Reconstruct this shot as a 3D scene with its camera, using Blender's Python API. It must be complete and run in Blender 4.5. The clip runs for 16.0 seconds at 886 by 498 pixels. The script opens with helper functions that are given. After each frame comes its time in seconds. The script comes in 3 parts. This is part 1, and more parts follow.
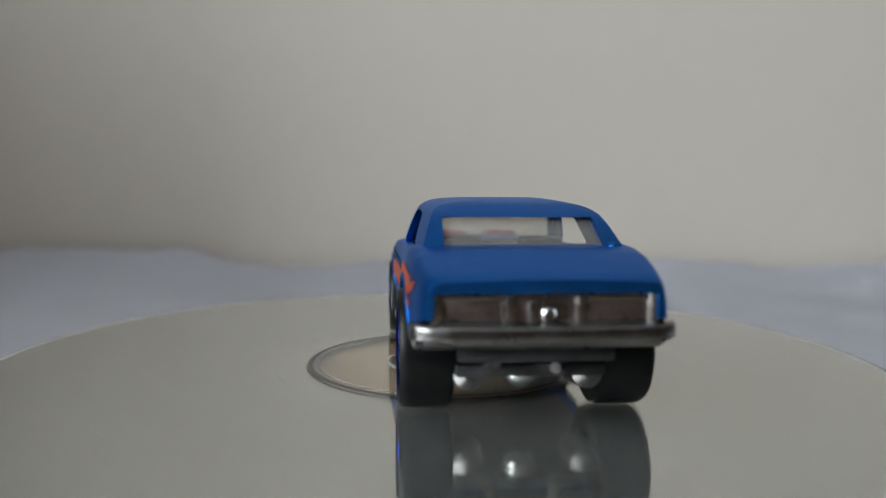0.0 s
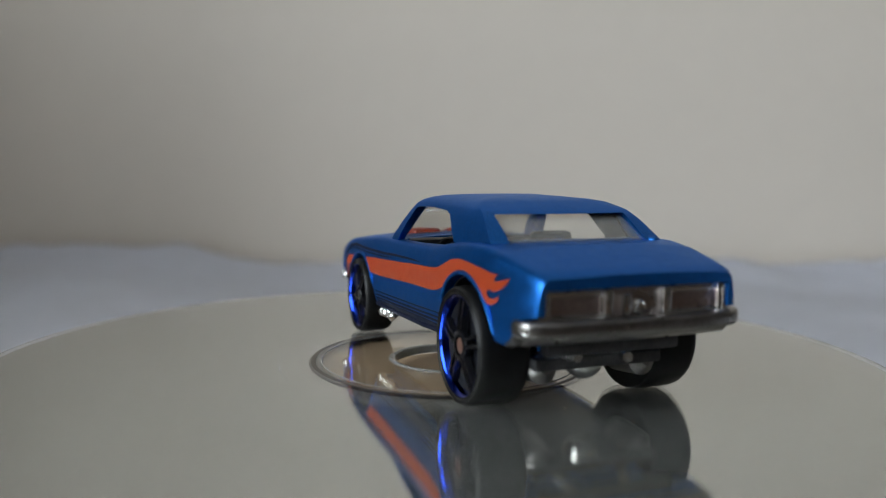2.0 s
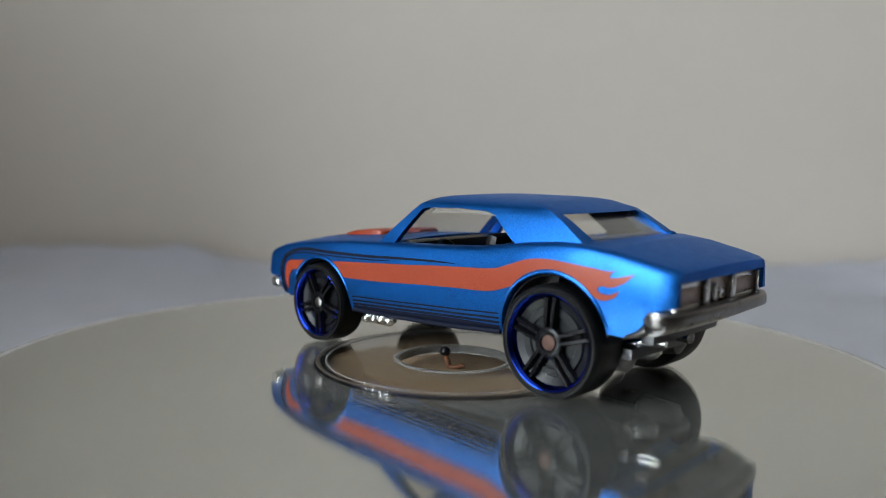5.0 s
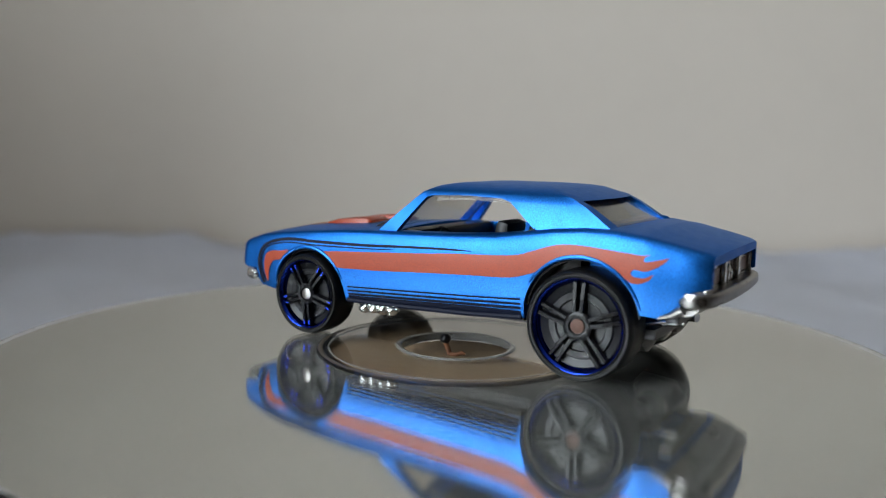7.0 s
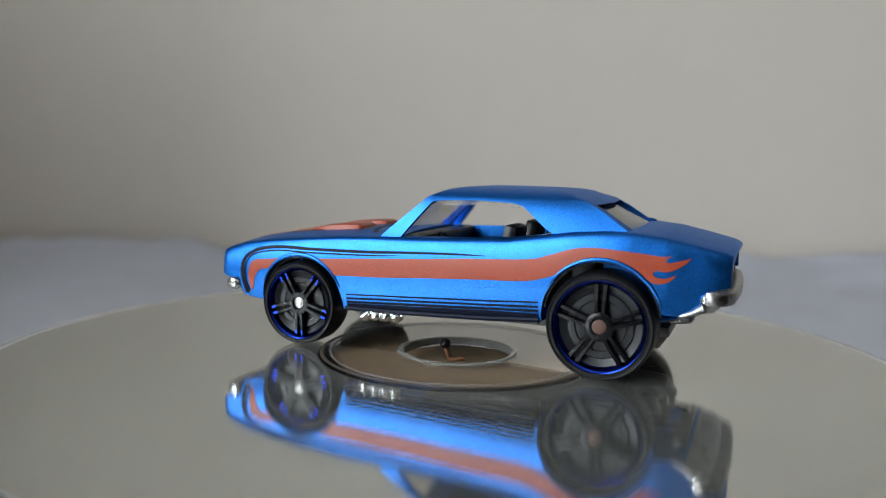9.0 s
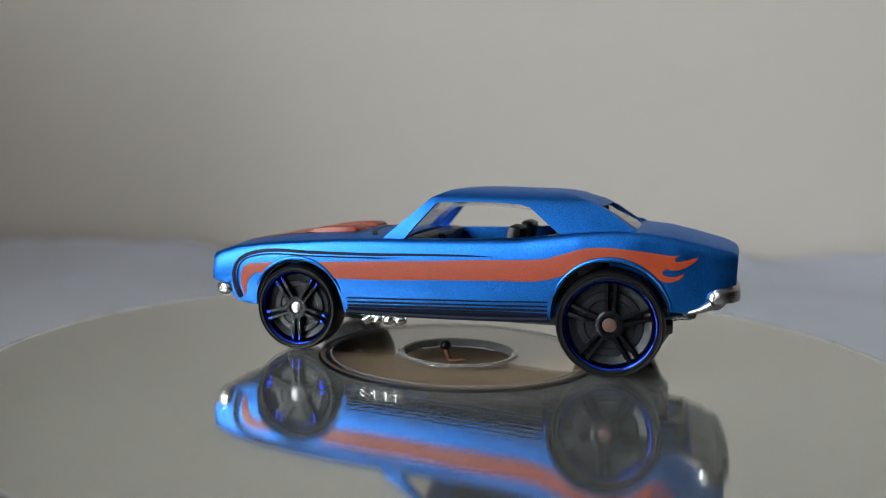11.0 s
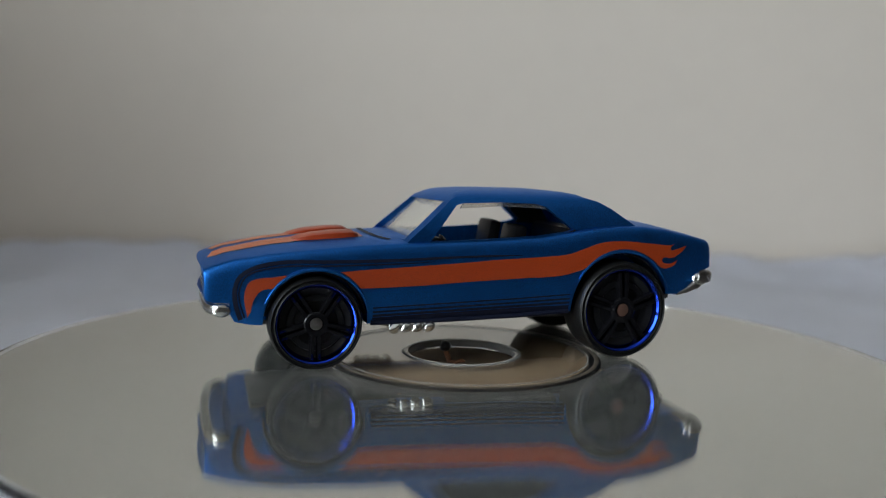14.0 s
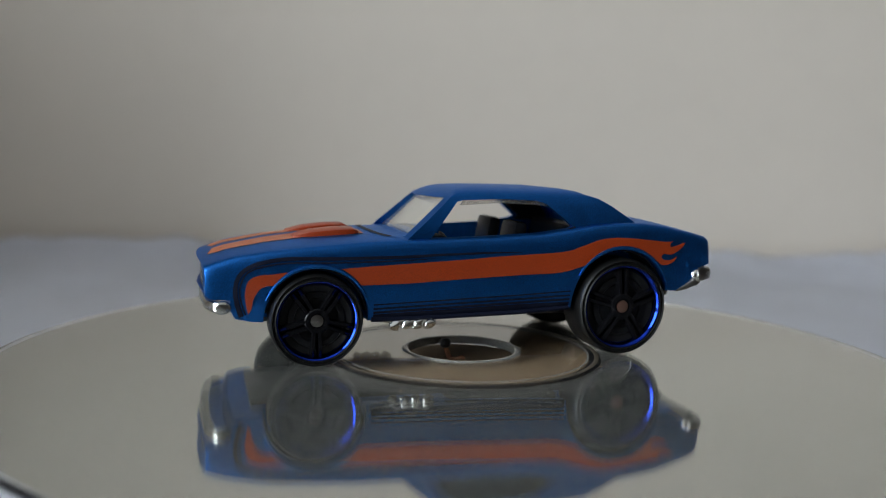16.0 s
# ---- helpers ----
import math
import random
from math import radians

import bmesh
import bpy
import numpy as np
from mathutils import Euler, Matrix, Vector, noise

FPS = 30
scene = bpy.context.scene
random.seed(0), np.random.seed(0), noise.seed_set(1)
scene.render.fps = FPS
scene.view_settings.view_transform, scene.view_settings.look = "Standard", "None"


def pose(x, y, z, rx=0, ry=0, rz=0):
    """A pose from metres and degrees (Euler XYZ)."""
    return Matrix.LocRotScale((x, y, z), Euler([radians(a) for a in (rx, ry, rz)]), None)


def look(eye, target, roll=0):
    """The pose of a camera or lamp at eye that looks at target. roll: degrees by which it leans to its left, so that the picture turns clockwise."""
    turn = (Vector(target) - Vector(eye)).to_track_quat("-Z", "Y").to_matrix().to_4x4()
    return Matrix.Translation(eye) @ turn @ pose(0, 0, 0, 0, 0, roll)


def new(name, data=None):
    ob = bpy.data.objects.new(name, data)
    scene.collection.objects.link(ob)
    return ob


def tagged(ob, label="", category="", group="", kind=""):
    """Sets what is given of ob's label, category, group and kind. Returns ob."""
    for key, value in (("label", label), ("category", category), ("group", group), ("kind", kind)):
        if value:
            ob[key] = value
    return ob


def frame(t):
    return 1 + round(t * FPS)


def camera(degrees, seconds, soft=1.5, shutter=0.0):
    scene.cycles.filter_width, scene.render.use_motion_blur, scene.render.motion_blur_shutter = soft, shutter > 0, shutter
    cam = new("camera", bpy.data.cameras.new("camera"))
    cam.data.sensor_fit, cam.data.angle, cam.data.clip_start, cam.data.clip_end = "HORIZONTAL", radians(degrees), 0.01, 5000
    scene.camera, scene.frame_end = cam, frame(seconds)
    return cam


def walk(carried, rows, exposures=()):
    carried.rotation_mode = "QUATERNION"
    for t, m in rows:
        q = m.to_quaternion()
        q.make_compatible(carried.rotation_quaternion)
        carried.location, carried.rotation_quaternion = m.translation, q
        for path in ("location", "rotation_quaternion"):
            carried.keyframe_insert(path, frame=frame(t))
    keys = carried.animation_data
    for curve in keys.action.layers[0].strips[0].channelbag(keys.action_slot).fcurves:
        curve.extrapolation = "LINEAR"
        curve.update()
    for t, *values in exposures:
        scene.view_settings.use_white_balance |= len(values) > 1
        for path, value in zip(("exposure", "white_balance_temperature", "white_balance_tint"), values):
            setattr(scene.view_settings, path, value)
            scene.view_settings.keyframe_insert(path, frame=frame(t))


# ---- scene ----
cam = camera(57.12, 16.0, soft=0.95)
cam.data.dof.use_dof = True
cam.data.dof.focus_distance = 0.107
cam.data.dof.aperture_fstop = 18.5

from mathutils.bvhtree import BVHTree
from mathutils.interpolate import poly_3d_calc

MM = 0.001
EYE = Vector((0.0, -113.51, 25.545)) * MM
YAW, ROLL = -0.737, 0.872
PITCH = [(0, 5.034), (0.5, 5.061), (1, 5.067), (1.5, 5.086), (2, 5.257), (2.5, 5.257), (3, 5.186), (3.5, 5.339), (4, 5.296),
        (6.5, 5.202), (7, 6.104), (7.5, 6.35), (8, 6.327), (8.5, 6.07), (9, 5.758), (11.5, 5.649), (12, 5.639), (12.5,
        5.688), (13, 5.63), (13.5, 5.6), (14, 5.575), (14.5, 5.575), (15, 5.557), (15.5, 5.557), (16, 5.801)]
SPIN = [(0, -64.15), (0.5, -61.95), (1, -56.52), (1.5, -54.39), (2, -47.87), (2.5, -47.4), (3, -41.64), (3.5, -38.47), (4,
        -32.08), (6.5, -14.7), (7, -11.54), (7.5, -8.65), (8, -7.58), (8.5, -3.0), (9, -1.25), (11.5, 11.28), (12,
        20.55), (12.5, 23.22), (13, 31.07), (13.5, 34.39), (14, 37.11), (14.5, 37.11), (15, 37.68), (15.5, 37.68),
        (16, 37.58)]


def aim(pitch):
    p, w = radians(pitch), radians(YAW)
    way = Vector((math.sin(w) * math.cos(p), math.cos(w) * math.cos(p), -math.sin(p)))
    return look(EYE, EYE + way, ROLL)


walk(cam, [(t, aim(p)) for t, p in PITCH])

# ---- light ----
world = bpy.data.worlds.new("world")
scene.world = world
world.use_nodes = True
wn = world.node_tree
sky = wn.nodes.new("ShaderNodeTexSky")
sky.sky_type = "NISHITA"
sky.sun_disc = False
sky.sun_elevation, sky.sun_rotation = radians(35), radians(200)
wn.nodes["Background"].inputs["Strength"].default_value = 0.1
wn.links.new(sky.outputs["Color"], wn.nodes["Background"].inputs["Color"])

# the window in the wall beside the camera: x, y range, z range in metres
WIN_X, WIN_Y, WIN_Z = -1.05, (-1.55, -0.38), (-0.20, 1.60)
lamp = bpy.data.lights.new("window_daylight", "AREA")
lamp.shape, lamp.size, lamp.size_y = "RECTANGLE", WIN_Z[1] - WIN_Z[0], WIN_Y[1] - WIN_Y[0]
lamp.energy, lamp.color = 80.0, (0.84, 0.935, 1.0)
lamp_ob = new("window_daylight", lamp)
lamp_ob.matrix_world = look((WIN_X - 0.06, sum(WIN_Y) / 2, sum(WIN_Z) / 2), (5, sum(WIN_Y) / 2, sum(WIN_Z) / 2))
scene.view_settings.exposure = 0.0


# ---- materials ----
def material(name, color, rough=0.5, metal=0.0, scale=200.0, vary=0.12, bump=0.05, grain=0.5, **more):
    """Base colour broken up at two scales, roughness and fine relief."""
    m = bpy.data.materials.new(name)
    m.use_nodes = True
    nt = m.node_tree
    b = nt.nodes["Principled BSDF"]
    b.inputs["Roughness"].default_value, b.inputs["Metallic"].default_value = rough, metal
    for key, value in more.items():
        b.inputs[key.replace("_", " ")].default_value = value
    co = nt.nodes.new("ShaderNodeTexCoord")
    n1, n2 = nt.nodes.new("ShaderNodeTexNoise"), nt.nodes.new("ShaderNodeTexNoise")
    n1.inputs["Scale"].default_value, n2.inputs["Scale"].default_value = scale, scale * 9
    n1.inputs["Detail"].default_value = 4
    for n in (n1, n2):
        nt.links.new(co.outputs["Object"], n.inputs["Vector"])
    add = nt.nodes.new("ShaderNodeMix")
    add.inputs["Factor"].default_value = grain
    nt.links.new(n1.outputs["Fac"], add.inputs["A"])
    nt.links.new(n2.outputs["Fac"], add.inputs["B"])
    ramp = nt.nodes.new("ShaderNodeMapRange")
    ramp.inputs[1].default_value, ramp.inputs[2].default_value = 0.3, 0.7
    ramp.inputs[3].default_value, ramp.inputs[4].default_value = 1 - vary, 1 + vary
    nt.links.new(add.outputs["Result"], ramp.inputs[0])
    mul = nt.nodes.new("ShaderNodeVectorMath")
    mul.operation = "SCALE"
    mul.inputs[0].default_value = color
    nt.links.new(ramp.outputs[0], mul.inputs["Scale"])
    nt.links.new(mul.outputs[0], b.inputs["Base Color"])
    r2 = nt.nodes.new("ShaderNodeMapRange")
    r2.inputs[1].default_value, r2.inputs[2].default_value = 0.3, 0.7
    r2.inputs[3].default_value, r2.inputs[4].default_value = rough * 0.88, min(1, rough * 1.12)
    nt.links.new(n1.outputs["Fac"], r2.inputs[0])
    nt.links.new(r2.outputs[0], b.inputs["Roughness"])
    if bump:
        bp = nt.nodes.new("ShaderNodeBump")
        bp.inputs["Strength"].default_value, bp.inputs["Distance"].default_value = bump, 0.2 / scale
        nt.links.new(n2.outputs["Fac"], bp.inputs["Height"])
        nt.links.new(bp.outputs[0], b.inputs["Normal"])
    return m


WALL = material("wall_paint", (0.68, 0.614, 0.538), 0.8, 0, 6, 0.015, 0.03)
# for the unseen walls, set dark to hold down light bounced in the room
LOW_BOUNCE = material("low_bounce_wall", (0.13, 0.11, 0.095), 0.85, 0, 6, 0.06, 0.08)
CEIL = material("ceiling_paint", (0.60, 0.58, 0.55), 0.85, 0, 6, 0.03, 0.05)
FLOOR = material("floor_boards", (0.20, 0.12, 0.07), 0.5, 0, 8, 0.25, 0.1)
CLOTH = material("white_cloth", (0.88, 0.90, 0.98), 0.9, 0, 60, 0.05, 0.3)
WOOD = material("table_wood", (0.25, 0.15, 0.08), 0.5, 0, 20, 0.25, 0.1)
CARD = material("brown_card", (0.185, 0.122, 0.066), 0.75, 0, 260, 0.18, 0.15)
BLUE = material("satin_blue_paint", (0.006, 0.107, 0.40), 0.37, 0.95, 760, 0.34, 0.08, grain=0.92, Coat_Weight=0.24, Coat_Roughness=0.28, Specular_Tint=(0.3, 0.56, 1.0, 1.0))
ORANGE = material("orange_print", (0.26, 0.028, 0.0015), 0.46, 0.1, 760, 0.22, 0.06, grain=0.9, Coat_Weight=0.28, Specular_IOR_Level=0.42, Coat_Roughness=0.34)
PALE = material("pale_orange_print", (0.34, 0.075, 0.016), 0.46, 0.1, 760, 0.18, 0.05, grain=0.9, Coat_Weight=0.3, Specular_IOR_Level=0.42, Coat_Roughness=0.34)
BLACK_PRINT = material("black_print", (0.005, 0.007, 0.018), 0.5, 0.0, 700, 0.1, 0.03, Specular_IOR_Level=0.12)
RUBBER = material("tyre_rubber", (0.004, 0.004, 0.004), 0.40, 0, 900, 0.2, 0.06, Specular_IOR_Level=0.22)
# also colours the sheets that imitate shade in arches, cabin and window recess
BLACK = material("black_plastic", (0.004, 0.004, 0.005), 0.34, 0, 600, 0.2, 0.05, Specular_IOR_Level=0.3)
GREY_PLASTIC = material("grey_black_plastic", (0.006, 0.0065, 0.008), 0.36, 0, 600, 0.2, 0.05, Specular_IOR_Level=0.3)
GLOSS_BLACK = material("gloss_black_plastic", (0.004, 0.004, 0.005), 0.22, 0, 600, 0.2, 0.03, Specular_IOR_Level=0.2)
RIM_BLUE = material("blue_chrome", (0.012, 0.040, 0.40), 0.11, 1.0, 500, 0.05, 0.0)
CHROME = material("chrome_plating", (0.66, 0.67, 0.66), 0.20, 1.0, 500, 0.10, 0.12)
TAIL = material("dull_chrome", (0.25, 0.24, 0.235), 0.30, 1.0, 400, 0.25, 0.12)
TAIL_PANEL = material("tail_panel_chrome", (0.50, 0.445, 0.43), 0.28, 1.0, 400, 0.25, 0.10)
UNDER = material("dark_dull_metal", (0.11, 0.11, 0.115), 0.38, 1.0, 400, 0.3, 0.15)
LAMP_RED = material("dull_red_chrome", (0.42, 0.34, 0.32), 0.36, 1.0, 400, 0.3, 0.15)
COPPER = material("axle_end", (0.075, 0.034, 0.022), 0.6, 0.2, 900, 0.2, 0.1)
RUST = material("rusty_wire", (0.15, 0.058, 0.024), 0.7, 0.3, 900, 0.4, 0.3)
GROOVE = material("brown_groove", (0.085, 0.070, 0.052), 0.4, 0, 300, 0.35, 0.1, Specular_IOR_Level=0.3)
ALU = material("disc_metal_layer", (0.46, 0.46, 0.44), 0.06, 0.88, 40, 0.05, 0.0)
BAND = material("disc_inner_band", (0.46, 0.445, 0.42), 0.12, 0.8, 60, 0.05, 0.0)


def clear(name, color, rough, ior=1.5, through_share=1.0):
    m = bpy.data.materials.new(name)
    m.use_nodes = True
    b = m.node_tree.nodes["Principled BSDF"]
    b.inputs["Base Color"].default_value = (*color, 1)
    b.inputs["Roughness"].default_value = rough
    b.inputs["Transmission Weight"].default_value = through_share
    b.inputs["IOR"].default_value = ior
    return m


FROST = clear("frosted_plastic", (0.80, 0.79, 0.75), 0.15, 1.4, 0.86)
HAZE = clear("hazy_plastic_glazing", (0.76, 0.75, 0.72), 0.06, 1.2, 0.93)
POLY = clear("clear_polycarbonate", (0.97, 0.97, 0.95), 0.02, 1.45)


# ---- mesh helpers (millimetres in, metres out) ----
def mesh_of(name, bm, mat, smooth=True, normals=True):
    if normals:
        bmesh.ops.recalc_face_normals(bm, faces=bm.faces)
    me = bpy.data.meshes.new(name)
    bmesh.ops.scale(bm, vec=(MM, MM, MM), verts=bm.verts)
    for f in bm.faces:
        f.smooth = smooth
    bm.to_mesh(me)
    bm.free()
    me.materials.append(mat)
    if smooth:
        me.set_sharp_from_angle(angle=radians(40))
    return me


def part(name, bm, mat, parent=None, label="", smooth=True, normals=True):
    ob = new(name, mesh_of(name, bm, mat, smooth, normals=normals))
    ob.parent = parent
    return tagged(ob, label) if label else ob


def box(bm, x0, x1, y0, y1, z0, z1, bevel=0.0):
    m = Matrix.LocRotScale(((x0 + x1) / 2, (y0 + y1) / 2, (z0 + z1) / 2), None, (abs(x1 - x0), abs(y1 - y0), abs(z1 - z0)))
    r = bmesh.ops.create_cube(bm, size=1, matrix=m)
    if bevel:
        edges = list({e for v in r["verts"] for e in v.link_edges})
        bmesh.ops.bevel(bm, geom=edges, offset=bevel, segments=2, affect="EDGES", profile=0.6)
    return bm


def lathe(bm, rings, m, n=48, closed=True):
    """Turns (radius, height) pairs about the local z axis of m."""
    loops = []
    for r, h in rings:
        loops.append([bm.verts.new(m @ Vector((r * math.cos(a), r * math.sin(a), h))) for a in (2 * math.pi * k / n for k in range(n))])
    pairs = list(zip(loops, loops[1:])) + ([(loops[-1], loops[0])] if closed else [])
    for a, b in pairs:
        for k in range(n):
            bm.faces.new((a[k], a[(k + 1) % n], b[(k + 1) % n], b[k]))
    if not closed:
        bm.faces.new(loops[0])
        bm.faces.new(loops[-1])
    return bm


def tube(bm, path, r, n=10):
    pts = [Vector(p) for p in path]
    loops = []
    for i, p in enumerate(pts):
        d = (pts[min(i + 1, len(pts) - 1)] - pts[max(i - 1, 0)]).normalized()
        q = d.to_track_quat("Z", "Y")
        rr = r[i] if isinstance(r, (list, tuple)) else r
        loops.append([bm.verts.new(p + q @ Vector((rr * math.cos(a), rr * math.sin(a), 0))) for a in (2 * math.pi * k / n for k in range(n))])
    for a, b in zip(loops, loops[1:]):
        for k in range(n):
            bm.faces.new((a[k], a[(k + 1) % n], b[(k + 1) % n], b[k]))
    bm.faces.new(loops[0])
    bm.faces.new(loops[-1])
    return bm


def lerp(table, x):
    xs, ys = zip(*sorted(table))
    return float(np.interp(x, xs, ys))


def prism(bm, outline, y0, y1):
    """A solid from an (x, z) outline between two y."""
    a = [bm.verts.new((x, y0, z)) for x, z in outline]
    b = [bm.verts.new((x, y1, z)) for x, z in outline]
    bm.faces.new(a)
    bm.faces.new(b[::-1])
    for k in range(len(a)):
        j = (k + 1) % len(a)
        bm.faces.new((a[k], b[k], b[j], a[j]))
    return bm


def carved(bm, cutters):
    """A mesh (millimetres) with solids taken away from it."""
    def temp(b):
        bmesh.ops.recalc_face_normals(b, faces=b.faces)
        me = bpy.data.meshes.new("carving")
        b.to_mesh(me)
        b.free()
        return new("carving", me)
    base = temp(bm)
    made = [base]
    for c in cutters:
        ob = temp(c)
        made.append(ob)
        mod = base.modifiers.new("cut", "BOOLEAN")
        mod.object, mod.operation, mod.solver = ob, "DIFFERENCE", "EXACT"
    me = bpy.data.meshes.new_from_object(base.evaluated_get(bpy.context.evaluated_depsgraph_get()))
    out = bmesh.new()
    out.from_mesh(me)
    for ob in made:
        old = ob.data
        bpy.data.objects.remove(ob)
        bpy.data.meshes.remove(old)
    bpy.data.meshes.remove(me)
    return out


# ---- room ----
def slab(name, x0, x1, y0, y1, z0, z1, mat, kind="structure", label=""):
    bm = box(bmesh.new(), x0 * 1000, x1 * 1000, y0 * 1000, y1 * 1000, z0 * 1000, z1 * 1000)
    return tagged(new(name, mesh_of(name, bm, mat, False)), label, "", "", kind)


FLOOR_Z, CEIL_Z = -0.80, 1.75
X0, X1, Y0, Y1 = WIN_X, 3.60, -4.60, 0.62


def room():
    slab("floor", X0 - .12, X1 + .12, Y0 - .12, Y1 + .12, FLOOR_Z - .1, FLOOR_Z, FLOOR, label="dark wooden floor under the table")
    slab("ceiling", X0 - .12, X1 + .12, Y0 - .12, Y1 + .12, CEIL_Z, CEIL_Z + .1, CEIL, label="plain pale grey ceiling")
    slab("wall_back", X0 - .12, X1 + .12, Y1, Y1 + .12, FLOOR_Z, CEIL_Z, WALL, label="plain warm beige painted wall")
    slab("wall_front", X0 - .12, X1 + .12, Y0 - .12, Y0, FLOOR_Z, CEIL_Z, LOW_BOUNCE, label="unseen plain wall, darkened to hold down bounced light")
    slab("wall_east", X1, X1 + .12, Y0, Y1, FLOOR_Z, CEIL_Z, LOW_BOUNCE, label="unseen plain wall, darkened to hold down bounced light")
    w = bmesh.new()
    def b(y0, y1, z0, z1):
        box(w, (X0 - .12) * 1000, X0 * 1000, y0 * 1000, y1 * 1000, z0 * 1000, z1 * 1000)
    b(Y0, WIN_Y[0], FLOOR_Z, CEIL_Z)
    b(WIN_Y[1], Y1, FLOOR_Z, CEIL_Z)
    b(WIN_Y[0], WIN_Y[1], FLOOR_Z, WIN_Z[0])
    b(WIN_Y[0], WIN_Y[1], WIN_Z[1], CEIL_Z)
    tagged(new("wall_west", mesh_of("wall_west", w, WALL, False)), "plain beige wall with a daylit window opening", "", "", "structure")
    # added unseen slabs that shade the left of the back wall
    slab("shade_slab", X0, -0.78, -0.10, 0.00, FLOOR_Z, CEIL_Z, WALL, label="unseen plain beige slab, added to shade the back wall")
    slab("low_shade_slab", -0.778, -0.52, -0.10, 0.00, FLOOR_Z, 0.285, WALL, label="unseen low beige slab, added to shade the lower back wall")


room()

TABLE_Z = -62.0


def table():
    root = tagged(new("table"), "wooden table covered by a white cloth", "table")
    root.location = (0, 0, FLOOR_Z)
    top = TABLE_Z - 2 - FLOOR_Z * 1000
    part("tabletop", box(bmesh.new(), -505, 760, -80, 612, top - 28, top, 3), WOOD, root)
    for x in (-470, 720):
        for y in (-50, 570):
            part("leg", box(bmesh.new(), x - 25, x + 25, y - 25, y + 25, 0, top - 28.5, 3), WOOD, root)


table()


def cloth():
    bm = bmesh.new()
    nx, ny = 150, 90
    grid = []
    for j in range(ny + 1):
        y = -78 + 688 * j / ny
        row = []
        for i in range(nx + 1):
            x = -503 + 1258 * i / nx
            p = Vector((x / 130, y / 130, 0.3))
            z = TABLE_Z + 2.5 + 3.0 * noise.fractal(p, 0.9, 2.0, 3)
            back = max(0.0, (y - 330) / 280)
            swell = 8 + 9 * noise.noise(Vector((x / 120, 4.2, 1.0))) + 6 * noise.noise(Vector((x / 45, 1.2, 5.0)))
            swell += 5 * max(0.0, min(1.0, (x - 120) / 150))
            swell += 8 * math.exp(-((x + 330) / 150) ** 2)
            z += swell * back ** 1.6
            row.append(bm.verts.new((x, y, max(z, TABLE_Z + 0.6))))
        grid.append(row)
    for a, b in zip(grid, grid[1:]):
        for i in range(nx):
            bm.faces.new((a[i], a[i + 1], b[i + 1], b[i]))
    r = bmesh.ops.solidify(bm, geom=bm.faces[:], thickness=0.5)
    ob = part("white_cloth", bm, CLOTH, None)
    tagged(ob, "rumpled white cotton cloth spread over the table", "cloth")


cloth()

# ---- turntable ----
DISC_C, HUB_C = (-0.5, -2.2), (0.8, -1.2)
HUB_R = 18.8


def turntable_base():
    root = tagged(new("turntable_base"), "small brown card turntable box under the disc", "turntable")
    root.location = (0, 0, TABLE_Z * MM + 0.004)
    h = -TABLE_Z - 4
    part("housing", lathe(bmesh.new(), [(24, 0), (26, 1), (26, h - 8), (24, h - 7)], pose(0, 0, 0), 48, False), CARD, root)
    part("platform", lathe(bmesh.new(), [(21.6, h - 6.5), (22, h - 6), (22, h - 2.2), (21.6, h - 1.75)], pose(0, 0, 0), 64, False), CARD, root)
    return root


turntable_base()


def spindle():
    root = tagged(new("spindle"), "rusty wire spindle with a black tip", "spindle")
    root.location = (-0.0004, 0, -0.0025)
    part("wire", tube(bmesh.new(), [(0, 0, 0), (0.1, 0, 1.0), (-0.2, 0.1, 1.8), (-0.5, 0.1, 2.6)], [0.42, 0.4, 0.38, 0.35]), RUST, root)
    b = bmesh.new()
    bmesh.ops.create_uvsphere(b, u_segments=16, v_segments=10, radius=0.75, matrix=pose(-0.55, 0.1, 3.1))
    for v in b.verts:
        v.co += 0.12 * noise.noise_vector(v.co * 1.4)
    part("tip", b, BLACK, root)
    part("wire_end", tube(bmesh.new(), [(0.2, -0.2, 0.9), (1.0, -0.5, 0.95), (1.8, -0.7, 1.3), (2.3, -0.7, 1.1)], [0.35, 0.3, 0.28, 0.2]), RUST, root)
    return root


spindle()


